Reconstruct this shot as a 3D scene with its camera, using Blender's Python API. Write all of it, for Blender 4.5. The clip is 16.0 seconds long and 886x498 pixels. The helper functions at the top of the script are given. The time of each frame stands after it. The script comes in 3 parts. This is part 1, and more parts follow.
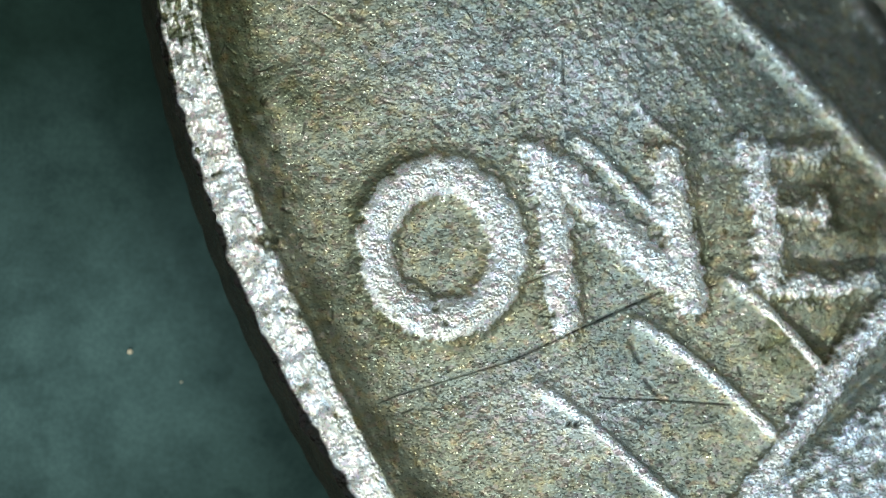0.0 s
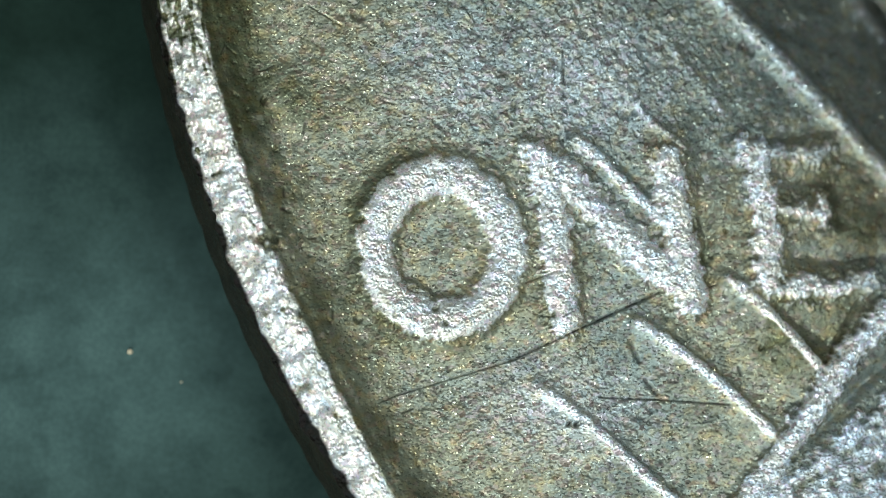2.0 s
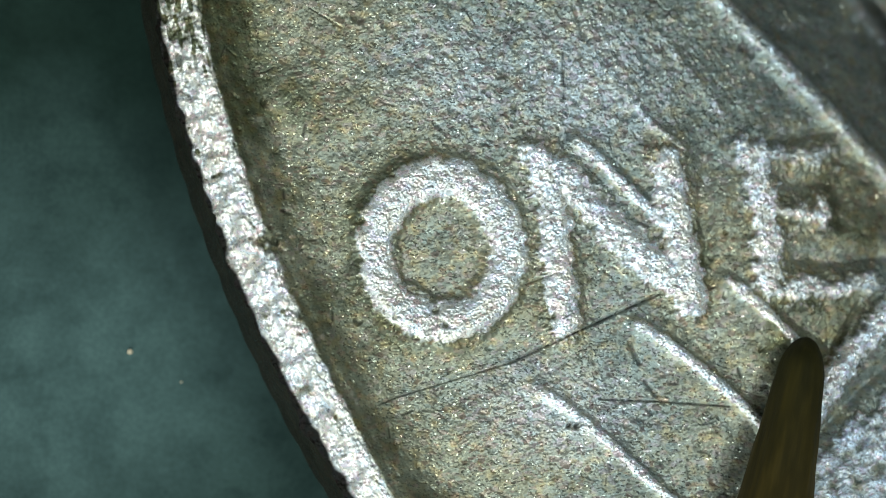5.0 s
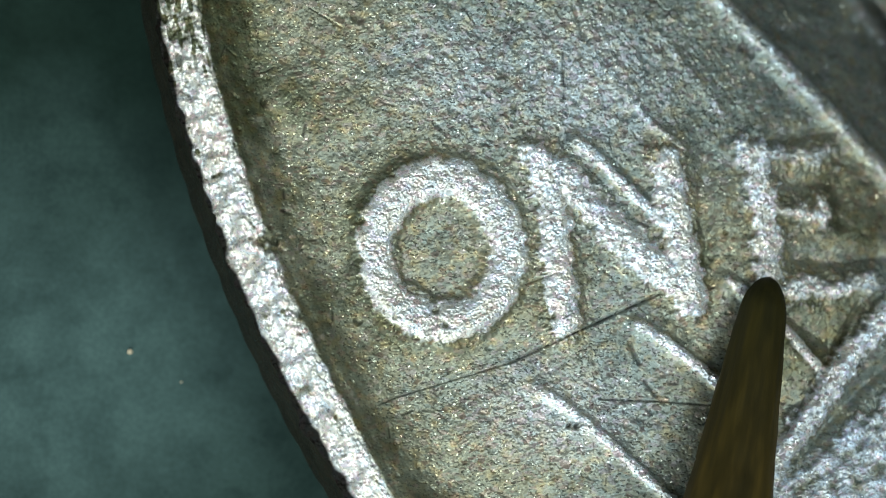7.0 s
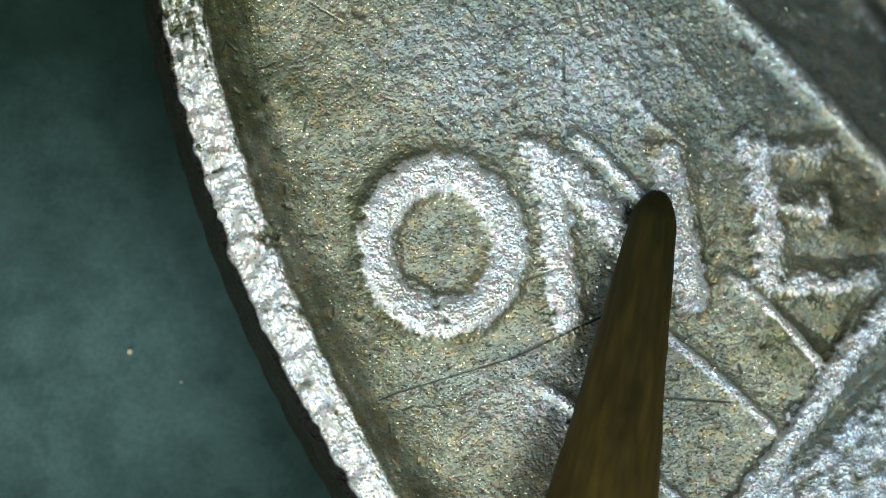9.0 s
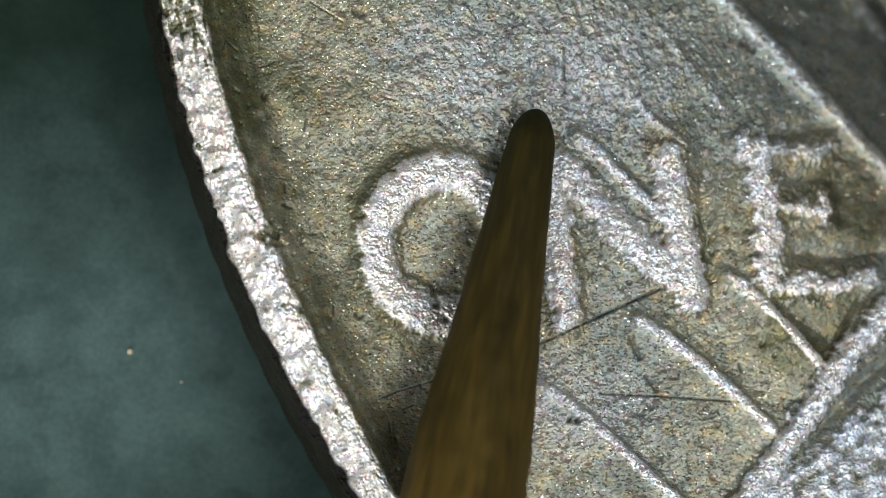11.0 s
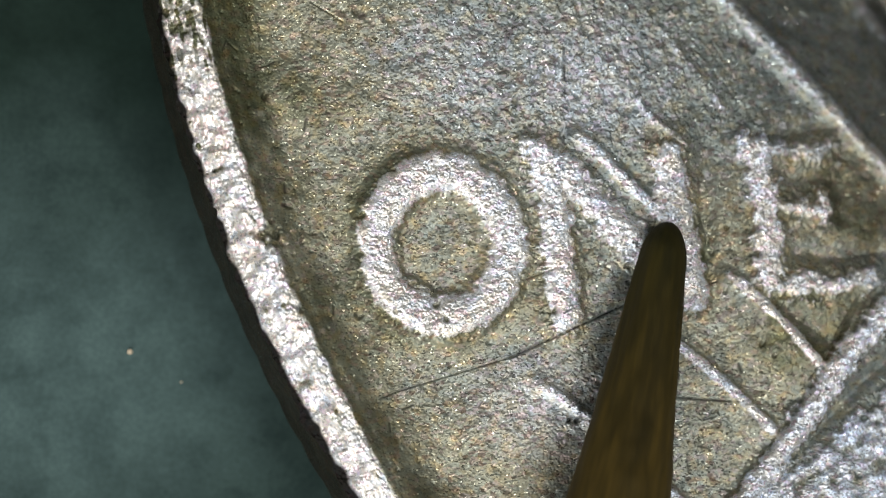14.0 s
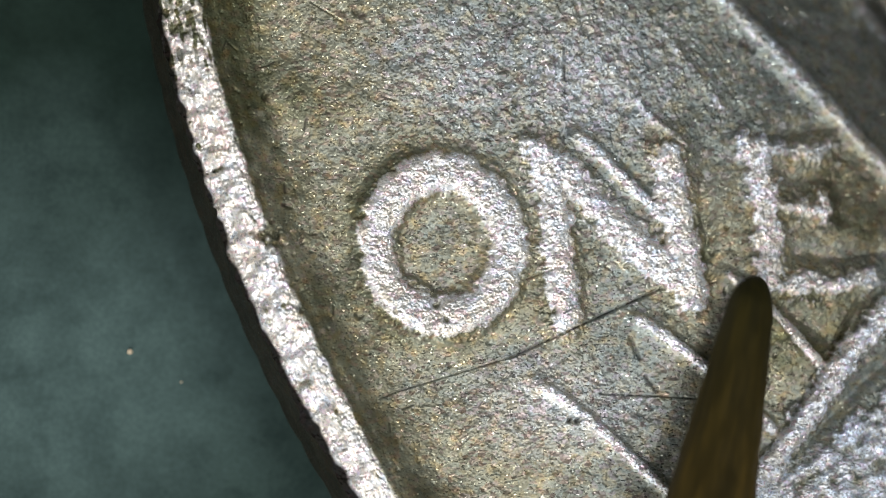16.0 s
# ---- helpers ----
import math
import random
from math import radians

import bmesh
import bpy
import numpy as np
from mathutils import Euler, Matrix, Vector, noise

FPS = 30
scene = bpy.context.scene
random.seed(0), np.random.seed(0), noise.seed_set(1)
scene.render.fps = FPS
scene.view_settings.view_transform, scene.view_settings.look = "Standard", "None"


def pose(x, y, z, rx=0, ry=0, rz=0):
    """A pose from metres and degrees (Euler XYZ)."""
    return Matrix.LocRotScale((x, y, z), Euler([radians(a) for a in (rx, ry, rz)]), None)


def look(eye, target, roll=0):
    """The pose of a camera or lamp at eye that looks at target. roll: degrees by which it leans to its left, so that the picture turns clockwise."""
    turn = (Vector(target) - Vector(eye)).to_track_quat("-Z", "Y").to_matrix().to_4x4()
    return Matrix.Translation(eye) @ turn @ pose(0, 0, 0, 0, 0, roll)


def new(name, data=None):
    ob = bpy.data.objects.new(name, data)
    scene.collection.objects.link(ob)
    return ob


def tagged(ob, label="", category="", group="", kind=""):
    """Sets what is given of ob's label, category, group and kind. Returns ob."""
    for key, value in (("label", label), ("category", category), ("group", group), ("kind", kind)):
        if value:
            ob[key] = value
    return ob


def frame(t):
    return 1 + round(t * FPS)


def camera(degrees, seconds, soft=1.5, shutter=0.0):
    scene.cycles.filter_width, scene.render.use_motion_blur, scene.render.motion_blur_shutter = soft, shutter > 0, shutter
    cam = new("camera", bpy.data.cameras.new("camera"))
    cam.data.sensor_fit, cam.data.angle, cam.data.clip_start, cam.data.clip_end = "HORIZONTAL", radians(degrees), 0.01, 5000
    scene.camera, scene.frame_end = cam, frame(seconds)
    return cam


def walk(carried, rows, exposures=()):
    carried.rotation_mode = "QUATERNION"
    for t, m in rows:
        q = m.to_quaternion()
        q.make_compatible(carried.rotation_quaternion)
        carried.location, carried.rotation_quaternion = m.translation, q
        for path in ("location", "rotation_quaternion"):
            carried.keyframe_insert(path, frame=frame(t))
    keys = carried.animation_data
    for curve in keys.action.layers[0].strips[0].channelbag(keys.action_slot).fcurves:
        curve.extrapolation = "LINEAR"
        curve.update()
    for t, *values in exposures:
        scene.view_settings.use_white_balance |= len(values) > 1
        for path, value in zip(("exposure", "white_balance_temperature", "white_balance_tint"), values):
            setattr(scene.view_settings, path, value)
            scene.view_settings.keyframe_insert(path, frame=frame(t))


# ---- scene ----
MM = 0.001

# ---- camera: fixed, leaning over the coin's edge ----
cam = camera(10.9837, 16.0, soft=0.45, shutter=0.6)
cam.data.dof.use_dof, cam.data.dof.focus_distance, cam.data.dof.aperture_fstop = True, 59.95 * MM, 100
EYE = pose(-10.3868 * MM, -4.7075 * MM, 61.0563 * MM, 4.5000, -10.0000, 0)
walk(cam, [(0, EYE), (16.0, EYE)],
     exposures=[(0, 0.06, 6250, -3), (9.2, 0.06, 6250, -3), (11.3, 0.09, 6800, 11), (16, 0.06, 6850, 14)])

# ---- light: dim room, the microscope's lamps round the lens ----
world = bpy.data.worlds.new("room_light")
scene.world = world
world.use_nodes = True
world.node_tree.nodes["Background"].inputs[0].default_value = (0.85, 1.0, 0.95, 1)
world.node_tree.nodes["Background"].inputs[1].default_value = 0.06


def lamp(name, eye, target, power, size, colour):
    data = bpy.data.lights.new(name, "AREA")
    data.shape, data.size, data.energy, data.color = "DISK", size * MM, power, colour
    ob = new(name, data)
    ob.matrix_world = look([v * MM for v in eye], [v * MM for v in target])
    return ob


lamp("lens_lamp", (-64, -34, 32), (0, 0, 2), 0.025, 40, (0.97, 1.0, 1.0))
lamp("lens_lamp", (-24, -84, 50), (0, 0, 2), 0.068, 48, (0.97, 1.0, 1.0))
lamp("lens_lamp", (17, -7, 58), (0, 0, 2), 0.0135, 26, (0.97, 1.0, 0.98))


# ---- materials ----
def material(name):
    m = bpy.data.materials.new(name)
    m.use_nodes = True
    return m, m.node_tree.nodes, m.node_tree.links, m.node_tree.nodes["Principled BSDF"]


def noise_node(nodes, links, coord, scale, detail=3.0, rough=0.55):
    n = nodes.new("ShaderNodeTexNoise")
    n.inputs["Scale"].default_value, n.inputs["Detail"].default_value, n.inputs["Roughness"].default_value = scale, detail, rough
    links.new(coord, n.inputs["Vector"])
    return n


def ramp_node(nodes, links, value, a, b, ca, cb):
    r = nodes.new("ShaderNodeValToRGB")
    e = r.color_ramp.elements
    e[0].position, e[1].position = a, b
    e[0].color, e[1].color = (*ca, 1), (*cb, 1)
    links.new(value, r.inputs[0])
    return r


def mix_node(nodes, links, fac, a, b, blend="MIX"):
    n = nodes.new("ShaderNodeMix")
    n.data_type, n.blend_type = "RGBA", blend
    for s, v in ((n.inputs[0], fac), (n.inputs[6], a), (n.inputs[7], b)):
        if isinstance(v, (float, int)):
            s.default_value = v
        elif isinstance(v, tuple):
            s.default_value = (*v, 1)
        else:
            links.new(v, s)
    return n.outputs[2]


def maths(nodes, links, op, a, b):
    n = nodes.new("ShaderNodeMath")
    n.operation = op
    for s, v in zip(n.inputs, (a, b)):
        if isinstance(v, (float, int)):
            s.default_value = v
        else:
            links.new(v, s)
    return n.outputs[0]


def silver():
    """Worn coin silver: pale on the high relief, brown and grey toning with painted shade in the field, grime in
    scratches, shade painted on the edge and in pits.
    """
    m, nodes, links, p = material("coin_silver")
    co = nodes.new("ShaderNodeTexCoord").outputs["Object"]
    wear = nodes.new("ShaderNodeAttribute")
    wear.attribute_name = "wear"
    grime_shade = nodes.new("ShaderNodeAttribute")
    grime_shade.attribute_name = "grime_shade"
    toning_shade = nodes.new("ShaderNodeAttribute")
    toning_shade.attribute_name = "toning_shade"
    lay = nodes.new("ShaderNodeMapping")
    lay.inputs["Rotation"].default_value = (0, 0, radians(-8))
    lay.inputs["Scale"].default_value = (0.72, 1.15, 1)
    links.new(co, lay.inputs["Vector"])
    speck = noise_node(nodes, links, lay.outputs[0], 19000, 3, 0.7)
    patch = noise_node(nodes, links, co, 900, 4, 0.6)
    blotch = noise_node(nodes, links, lay.outputs[0], 3600, 3, 0.65)
    hue = noise_node(nodes, links, co, 6000, 2, 0.5)
    # toning: brown to cool grey, in patches and specks; its dark end also paints shade
    t = maths(nodes, links, "ADD", toning_shade.outputs["Fac"], maths(nodes, links, "MULTIPLY", maths(nodes, links, "SUBTRACT", patch.outputs["Fac"], 0.5), 0.8))
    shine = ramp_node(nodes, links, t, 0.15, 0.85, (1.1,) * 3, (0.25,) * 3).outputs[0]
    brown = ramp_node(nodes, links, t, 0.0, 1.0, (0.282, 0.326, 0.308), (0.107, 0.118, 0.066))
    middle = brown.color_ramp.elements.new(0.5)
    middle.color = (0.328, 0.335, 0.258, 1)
    gold = ramp_node(nodes, links, hue.outputs["Fac"], 0.50, 0.70, (1, 1, 1), (1.28, 1.09, 0.86))
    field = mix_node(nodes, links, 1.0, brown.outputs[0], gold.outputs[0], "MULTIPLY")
    cloud = ramp_node(nodes, links, blotch.outputs["Fac"], 0.33, 0.67, (0.68, 0.68, 0.69), (1.27, 1.24, 1.24))
    field = mix_node(nodes, links, 1.0, field, cloud.outputs[0], "MULTIPLY")
    cool = ramp_node(nodes, links, maths(nodes, links, "ADD", hue.outputs["Fac"], maths(nodes, links, "MULTIPLY", toning_shade.outputs["Fac"], 0.25)), 0.3, 0.8, (0.74, 0.83, 0.97), (0.90, 0.87, 0.82))
    w = maths(nodes, links, "ADD", wear.outputs["Fac"], maths(nodes, links, "MULTIPLY", maths(nodes, links, "SUBTRACT", speck.outputs["Fac"], 0.5), 0.32))
    wr = ramp_node(nodes, links, w, 0.15, 0.75, (0, 0, 0), (1, 1, 1))
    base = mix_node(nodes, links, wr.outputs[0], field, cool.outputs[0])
    # near black for grime and for shade painted into the colour
    base = mix_node(nodes, links, grime_shade.outputs["Fac"], base, (0.007, 0.007, 0.006))
    clean = maths(nodes, links, "SUBTRACT", 1.0, grime_shade.outputs["Fac"])
    links.new(maths(nodes, links, "MULTIPLY", clean, 0.55), p.inputs["Metallic"])
    links.new(maths(nodes, links, "MULTIPLY", clean, 0.5), p.inputs["Specular IOR Level"])
    # crystal grain: small facets, each tilted its own way
    warp = nodes.new("ShaderNodeVectorMath")
    warp.operation = "MULTIPLY_ADD"
    wob = noise_node(nodes, links, co, 9000, 2, 0.6)
    links.new(wob.outputs["Color"], warp.inputs[0])
    warp.inputs[1].default_value = (0.06 * MM,) * 3
    links.new(lay.outputs[0], warp.inputs[2])
    normal = nodes.new("ShaderNodeNewGeometry").outputs["Normal"]
    for scale, tilt, rare, facets in ((16000, 0.6, 2.5, 0.85), (43000, 1.3, 4.0, 0.10)):
        cells = nodes.new("ShaderNodeTexVoronoi")
        cells.inputs["Scale"].default_value = scale
        links.new(warp.outputs[0], cells.inputs["Vector"])
        bits = nodes.new("ShaderNodeSeparateColor")
        links.new(cells.outputs["Color"], bits.inputs[0])
        if scale > 30000:
            # a few grains are polished
            rough = ramp_node(nodes, links, bits.outputs[2], 0.7, 0.9, (0.48,) * 3, (0.22,) * 3)
            links.new(rough.outputs[0], p.inputs["Roughness"])
        else:
            # each grain has a trace of its own tint
            tint = ramp_node(nodes, links, bits.outputs[1], 0.0, 1.0, (0.82, 0.95, 1.12), (1.14, 1.0, 0.84))
            pink = ramp_node(nodes, links, bits.outputs[2], 0.6, 1.0, (1, 1, 1), (1.12, 0.94, 1.04))
            base = mix_node(nodes, links, 1.0, mix_node(nodes, links, 0.4, base, tint.outputs[0], "MULTIPLY"), pink.outputs[0], "MULTIPLY")
            # fine dark and pale specks of tarnish
            dust = noise_node(nodes, links, lay.outputs[0], 38000, 2, 0.6)
            dots = ramp_node(nodes, links, dust.outputs["Fac"], 0.3, 0.7, (0.62, 0.62, 0.56), (1.25, 1.25, 1.25))
            base = mix_node(nodes, links, 0.4, base, dots.outputs[0], "MULTIPLY")
            links.new(base, p.inputs["Base Color"])
        off = nodes.new("ShaderNodeVectorMath")
        off.operation = "SUBTRACT"
        links.new(cells.outputs["Color"], off.inputs[0])
        off.inputs[1].default_value = (0.5, 0.5, 0.5)
        # most grains lie nearly flat, a few stand steep
        lean = nodes.new("ShaderNodeVectorMath")
        lean.operation = "SCALE"
        links.new(off.outputs[0], lean.inputs[0])
        links.new(maths(nodes, links, "MULTIPLY", maths(nodes, links, "ADD", maths(nodes, links, "POWER", bits.outputs[2], rare), maths(nodes, links, "MULTIPLY", wr.outputs[0], facets)), maths(nodes, links, "MULTIPLY", shine, tilt)), lean.inputs["Scale"])
        flat = nodes.new("ShaderNodeVectorMath")
        flat.operation = "MULTIPLY_ADD"
        links.new(lean.outputs[0], flat.inputs[0])
        flat.inputs[1].default_value = (1, 1, 0)
        links.new(normal, flat.inputs[2])
        normal = flat.outputs[0]
    unit = nodes.new("ShaderNodeVectorMath")
    unit.operation = "NORMALIZE"
    links.new(normal, unit.inputs[0])
    links.new(unit.outputs[0], p.inputs["Normal"])
    return m


def mat_rubber():
    m, nodes, links, p = material("mat_rubber")
    co = nodes.new("ShaderNodeTexCoord").outputs["Object"]
    big = noise_node(nodes, links, co, 260, 3, 0.5)
    small = noise_node(nodes, links, co, 1100, 4, 0.6)
    # light falloff painted into the colour: pale round one point, darker away
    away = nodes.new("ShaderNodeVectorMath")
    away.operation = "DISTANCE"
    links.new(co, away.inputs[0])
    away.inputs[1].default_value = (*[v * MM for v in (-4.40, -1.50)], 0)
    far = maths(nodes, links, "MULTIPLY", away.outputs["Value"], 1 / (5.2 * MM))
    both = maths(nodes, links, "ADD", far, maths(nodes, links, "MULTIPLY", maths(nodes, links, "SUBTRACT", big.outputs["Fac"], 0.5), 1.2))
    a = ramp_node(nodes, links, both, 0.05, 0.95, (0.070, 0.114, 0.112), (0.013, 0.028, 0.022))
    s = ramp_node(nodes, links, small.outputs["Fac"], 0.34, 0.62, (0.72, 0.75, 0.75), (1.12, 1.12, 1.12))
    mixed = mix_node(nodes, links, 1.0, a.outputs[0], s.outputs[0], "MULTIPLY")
    # dark smudges and a fine worn nap
    spot = noise_node(nodes, links, co, 2300, 2, 0.5)
    d = ramp_node(nodes, links, spot.outputs["Fac"], 0.28, 0.44, (0.8, 0.82, 0.82), (1, 1, 1))
    nap = noise_node(nodes, links, co, 14000, 2, 0.5)
    n = ramp_node(nodes, links, nap.outputs["Fac"], 0.3, 0.7, (0.88, 0.9, 0.9), (1.1, 1.1, 1.1))
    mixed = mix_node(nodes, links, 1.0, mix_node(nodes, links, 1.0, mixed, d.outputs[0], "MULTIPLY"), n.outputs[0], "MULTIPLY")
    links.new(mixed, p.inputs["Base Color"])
    p.inputs["Roughness"].default_value = 0.8
    p.inputs["Specular IOR Level"].default_value = 0.12
    return m


def wood(name):
    """Brown wood with long grain, stained dark towards the tip."""
    dark = 0.56
    m, nodes, links, p = material(name)
    co = nodes.new("ShaderNodeTexCoord").outputs["Object"]
    mp = nodes.new("ShaderNodeMapping")
    mp.inputs["Scale"].default_value = (1, 0.09, 1)
    links.new(co, mp.inputs["Vector"])
    grain = noise_node(nodes, links, mp.outputs[0], 9000, 4, 0.65)
    patch = noise_node(nodes, links, mp.outputs[0], 2200, 3, 0.6)
    c = ramp_node(nodes, links, grain.outputs["Fac"], 0.3, 0.72, (0.125 * dark, 0.088 * dark, 0.018 * dark), (0.26 * dark, 0.166 * dark, 0.034 * dark))
    s = ramp_node(nodes, links, patch.outputs["Fac"], 0.3, 0.7, (0.6, 0.58, 0.5), (1.1, 1.05, 1))
    split = nodes.new("ShaderNodeSeparateXYZ")
    links.new(co, split.inputs[0])
    up = maths(nodes, links, "ADD", maths(nodes, links, "MULTIPLY", split.outputs["Y"], -1 / (6.5 * MM)),
               maths(nodes, links, "MULTIPLY", maths(nodes, links, "SUBTRACT", patch.outputs["Fac"], 0.5), 0.25))
    stain = ramp_node(nodes, links, up, 0.02, 0.95, (0.22, 0.31, 0.2), (1, 1, 1))
    body = mix_node(nodes, links, 1.0, c.outputs[0], s.outputs[0], "MULTIPLY")
    links.new(mix_node(nodes, links, 1.0, body, stain.outputs[0], "MULTIPLY"), p.inputs["Base Color"])
    p.inputs["Roughness"].default_value = 0.7
    p.inputs["Specular IOR Level"].default_value = 0.2
    b = nodes.new("ShaderNodeBump")
    b.inputs["Strength"].default_value, b.inputs["Distance"].default_value = 0.6, 0.03 * MM
    links.new(grain.outputs["Fac"], b.inputs["Height"])
    links.new(b.outputs[0], p.inputs["Normal"])
    return m


SILVER = silver()
RUBBER = mat_rubber()
WOOD = wood("aged_wood")


def plain(name, colour, rough):
    m, nodes, links, p = material(name)
    p.inputs["Base Color"].default_value, p.inputs["Roughness"].default_value = (*colour, 1), rough
    return m


# ---- helpers for meshes ----
def mesh_from(name, verts, faces, mat, smooth=True, attrs=None):
    """A mesh from arrays: verts in mm, faces as rows of four corners."""
    me = bpy.data.meshes.new(name)
    verts, faces = np.asarray(verts, np.float32) * MM, np.asarray(faces, np.int32)
    k = faces.shape[1]
    me.vertices.add(len(verts))
    me.vertices.foreach_set("co", verts.ravel())
    me.loops.add(faces.size)
    me.loops.foreach_set("vertex_index", faces.ravel())
    me.polygons.add(len(faces))
    me.polygons.foreach_set("loop_start", np.arange(0, faces.size, k, dtype=np.int32))
    me.polygons.foreach_set("use_smooth", np.full(len(faces), smooth))
    for key, values in (attrs or {}).items():
        me.attributes.new(key, "FLOAT", "POINT").data.foreach_set("value", np.asarray(values, np.float32))
    me.materials.append(mat)
    me.update(calc_edges=True)
    return me


def part(name, me, parent, label=""):
    ob = new(name, me)
    ob.parent = parent
    return tagged(ob, label)


def grid_faces(rows, cols, closed=False):
    """Quads of a grid whose vertices run row by row."""
    i, j = np.meshgrid(np.arange(rows - 1), np.arange(cols if closed else cols - 1), indexing="ij")
    n = (j + 1) % cols
    return np.stack([i * cols + j, i * cols + n, (i + 1) * cols + n, (i + 1) * cols + j], -1).reshape(-1, 4)


# ---- surface noise: smooth random fields of a given grain, in mm ----
rng = np.random.default_rng(7)
TILE, STEP = 1536, 0.010


def random_field(low, high, stretch=1.0, turn=0.0):
    """A tile of noise with unit spread and waves between low and high mm long; stretch makes it streaky along the direction turn (degrees)."""
    f = np.fft.fftfreq(TILE, STEP)
    fx, fy = np.meshgrid(f, f)
    c, s = math.cos(radians(turn)), math.sin(radians(turn))
    r = np.hypot((fx * c + fy * s) * stretch, -fx * s + fy * c)
    keep = np.exp(-(r * low) ** 2) * (1 - np.exp(-(r * high) ** 2))
    out = np.fft.ifft2(np.fft.fft2(rng.standard_normal((TILE, TILE))) * keep).real
    return (out / out.std()).astype(np.float32)


def sample(tile, x, y):
    u, v = x / STEP + 400, y / STEP + 400
    i, j = np.floor(u).astype(int), np.floor(v).astype(int)
    a, b = (u - i).astype(np.float32), (v - j).astype(np.float32)
    i0, i1, j0, j1 = i % TILE, (i + 1) % TILE, j % TILE, (j + 1) % TILE
    return (tile[j0, i0] * (1 - a) + tile[j0, i1] * a) * (1 - b) + (tile[j1, i0] * (1 - a) + tile[j1, i1] * a) * b


def smooth(a, b, x):
    t = np.clip((x - a) / (b - a), 0, 1)
    return t * t * (3 - 2 * t)


def to_line(x, y, points):
    """Distance in mm to a line through points, and how far along it (0 to 1) the nearest place is."""
    best = np.full(x.shape, 1e3, np.float32)
    along = np.zeros(x.shape, np.float32)
    n = len(points) - 1
    for k, ((ax, ay), (bx, by)) in enumerate(zip(points, points[1:])):
        dx, dy = bx - ax, by - ay
        t = np.clip(((x - ax) * dx + (y - ay) * dy) / (dx * dx + dy * dy), 0, 1)
        d = np.hypot(x - ax - t * dx, y - ay - t * dy)
        along = np.where(d < best, (k + t) / n, along)
        best = np.minimum(best, d)
    return best, along


# ---- the coin: a dollar of 38.1 mm, its relief in mm above the field ----
CENTRE = (14.9097, 6.8553)
R_OUT, R_IN, Z_FIELD, RIM = 19.0469, 18.4401, 2.15, 0.32

LETTERS = {
    "O": [],
    "N": [([(1.248, 1.234), (1.420, 0.837), (1.487, 0.096), (1.605, -0.923)], 0.195), ([(1.496, 1.061), (2.363, 0.242), (3.300, -0.578)], 0.215), ([(2.988, 1.190), (3.062, 0.639), (3.166, 0.045), (3.315, -0.607)], 0.20)],
    "E": [([(4.177, 1.419), (4.342, 0.588), (4.398, -0.334)], 0.19), ([(4.307, 1.339), (5.242, 1.393)], 0.15, 0.62), ([(5.273, 1.499), (5.318, 1.213)], 0.09, 0.6),
          ([(4.534, 0.598), (5.112, 0.547)], 0.13, 0.7), ([(5.137, 0.758), (5.204, 0.412)], 0.10, 0.7), ([(4.428, -0.439), (5.106, -0.446), (5.849, -0.316)], 0.145, 0.76), ([(5.842, -0.196), (5.895, -0.384)], 0.10, 0.6)],
}
# lines of the sun's rays: points, half width, height
RAYS = [
    ([(3.321, 3.910), (4.145, 3.094), (5.094, 2.210), (6.307, 1.012)], 0.15, 0.15),
    ([(5.771, 3.895), (6.140, 3.373), (6.850, 2.631)], 0.15, 0.10),
    ([(3.637, -0.216), (4.184, -0.612), (4.640, -1.039), (5.005, -1.460)], 0.085, 0.085),
    ([(2.397, -0.825), (2.964, -1.160), (3.796, -1.805), (4.388, -2.379)], 0.085, 0.10),
    ([(1.116, -1.695), (1.603, -2.015), (2.068, -2.380), (2.579, -2.849), (3.220, -3.362)], 0.078, 0.085),
    ([(1.648, 1.546), (1.988, 1.307), (2.305, 0.985), (2.932, 0.399)], 0.085, 0.09),
    ([(2.354, 2.268), (2.558, 1.936), (2.914, 1.621), (3.240, 1.373)], 0.06, 0.040),
    ([(2.866, 3.026), (3.169, 2.621), (3.511, 2.201), (3.815, 1.847)], 0.07, 0.026),
]
QUILL = [(3.804, -3.580), (4.188, -3.060), (4.665, -2.427), (5.385, -1.378), (6.124, -0.622)]


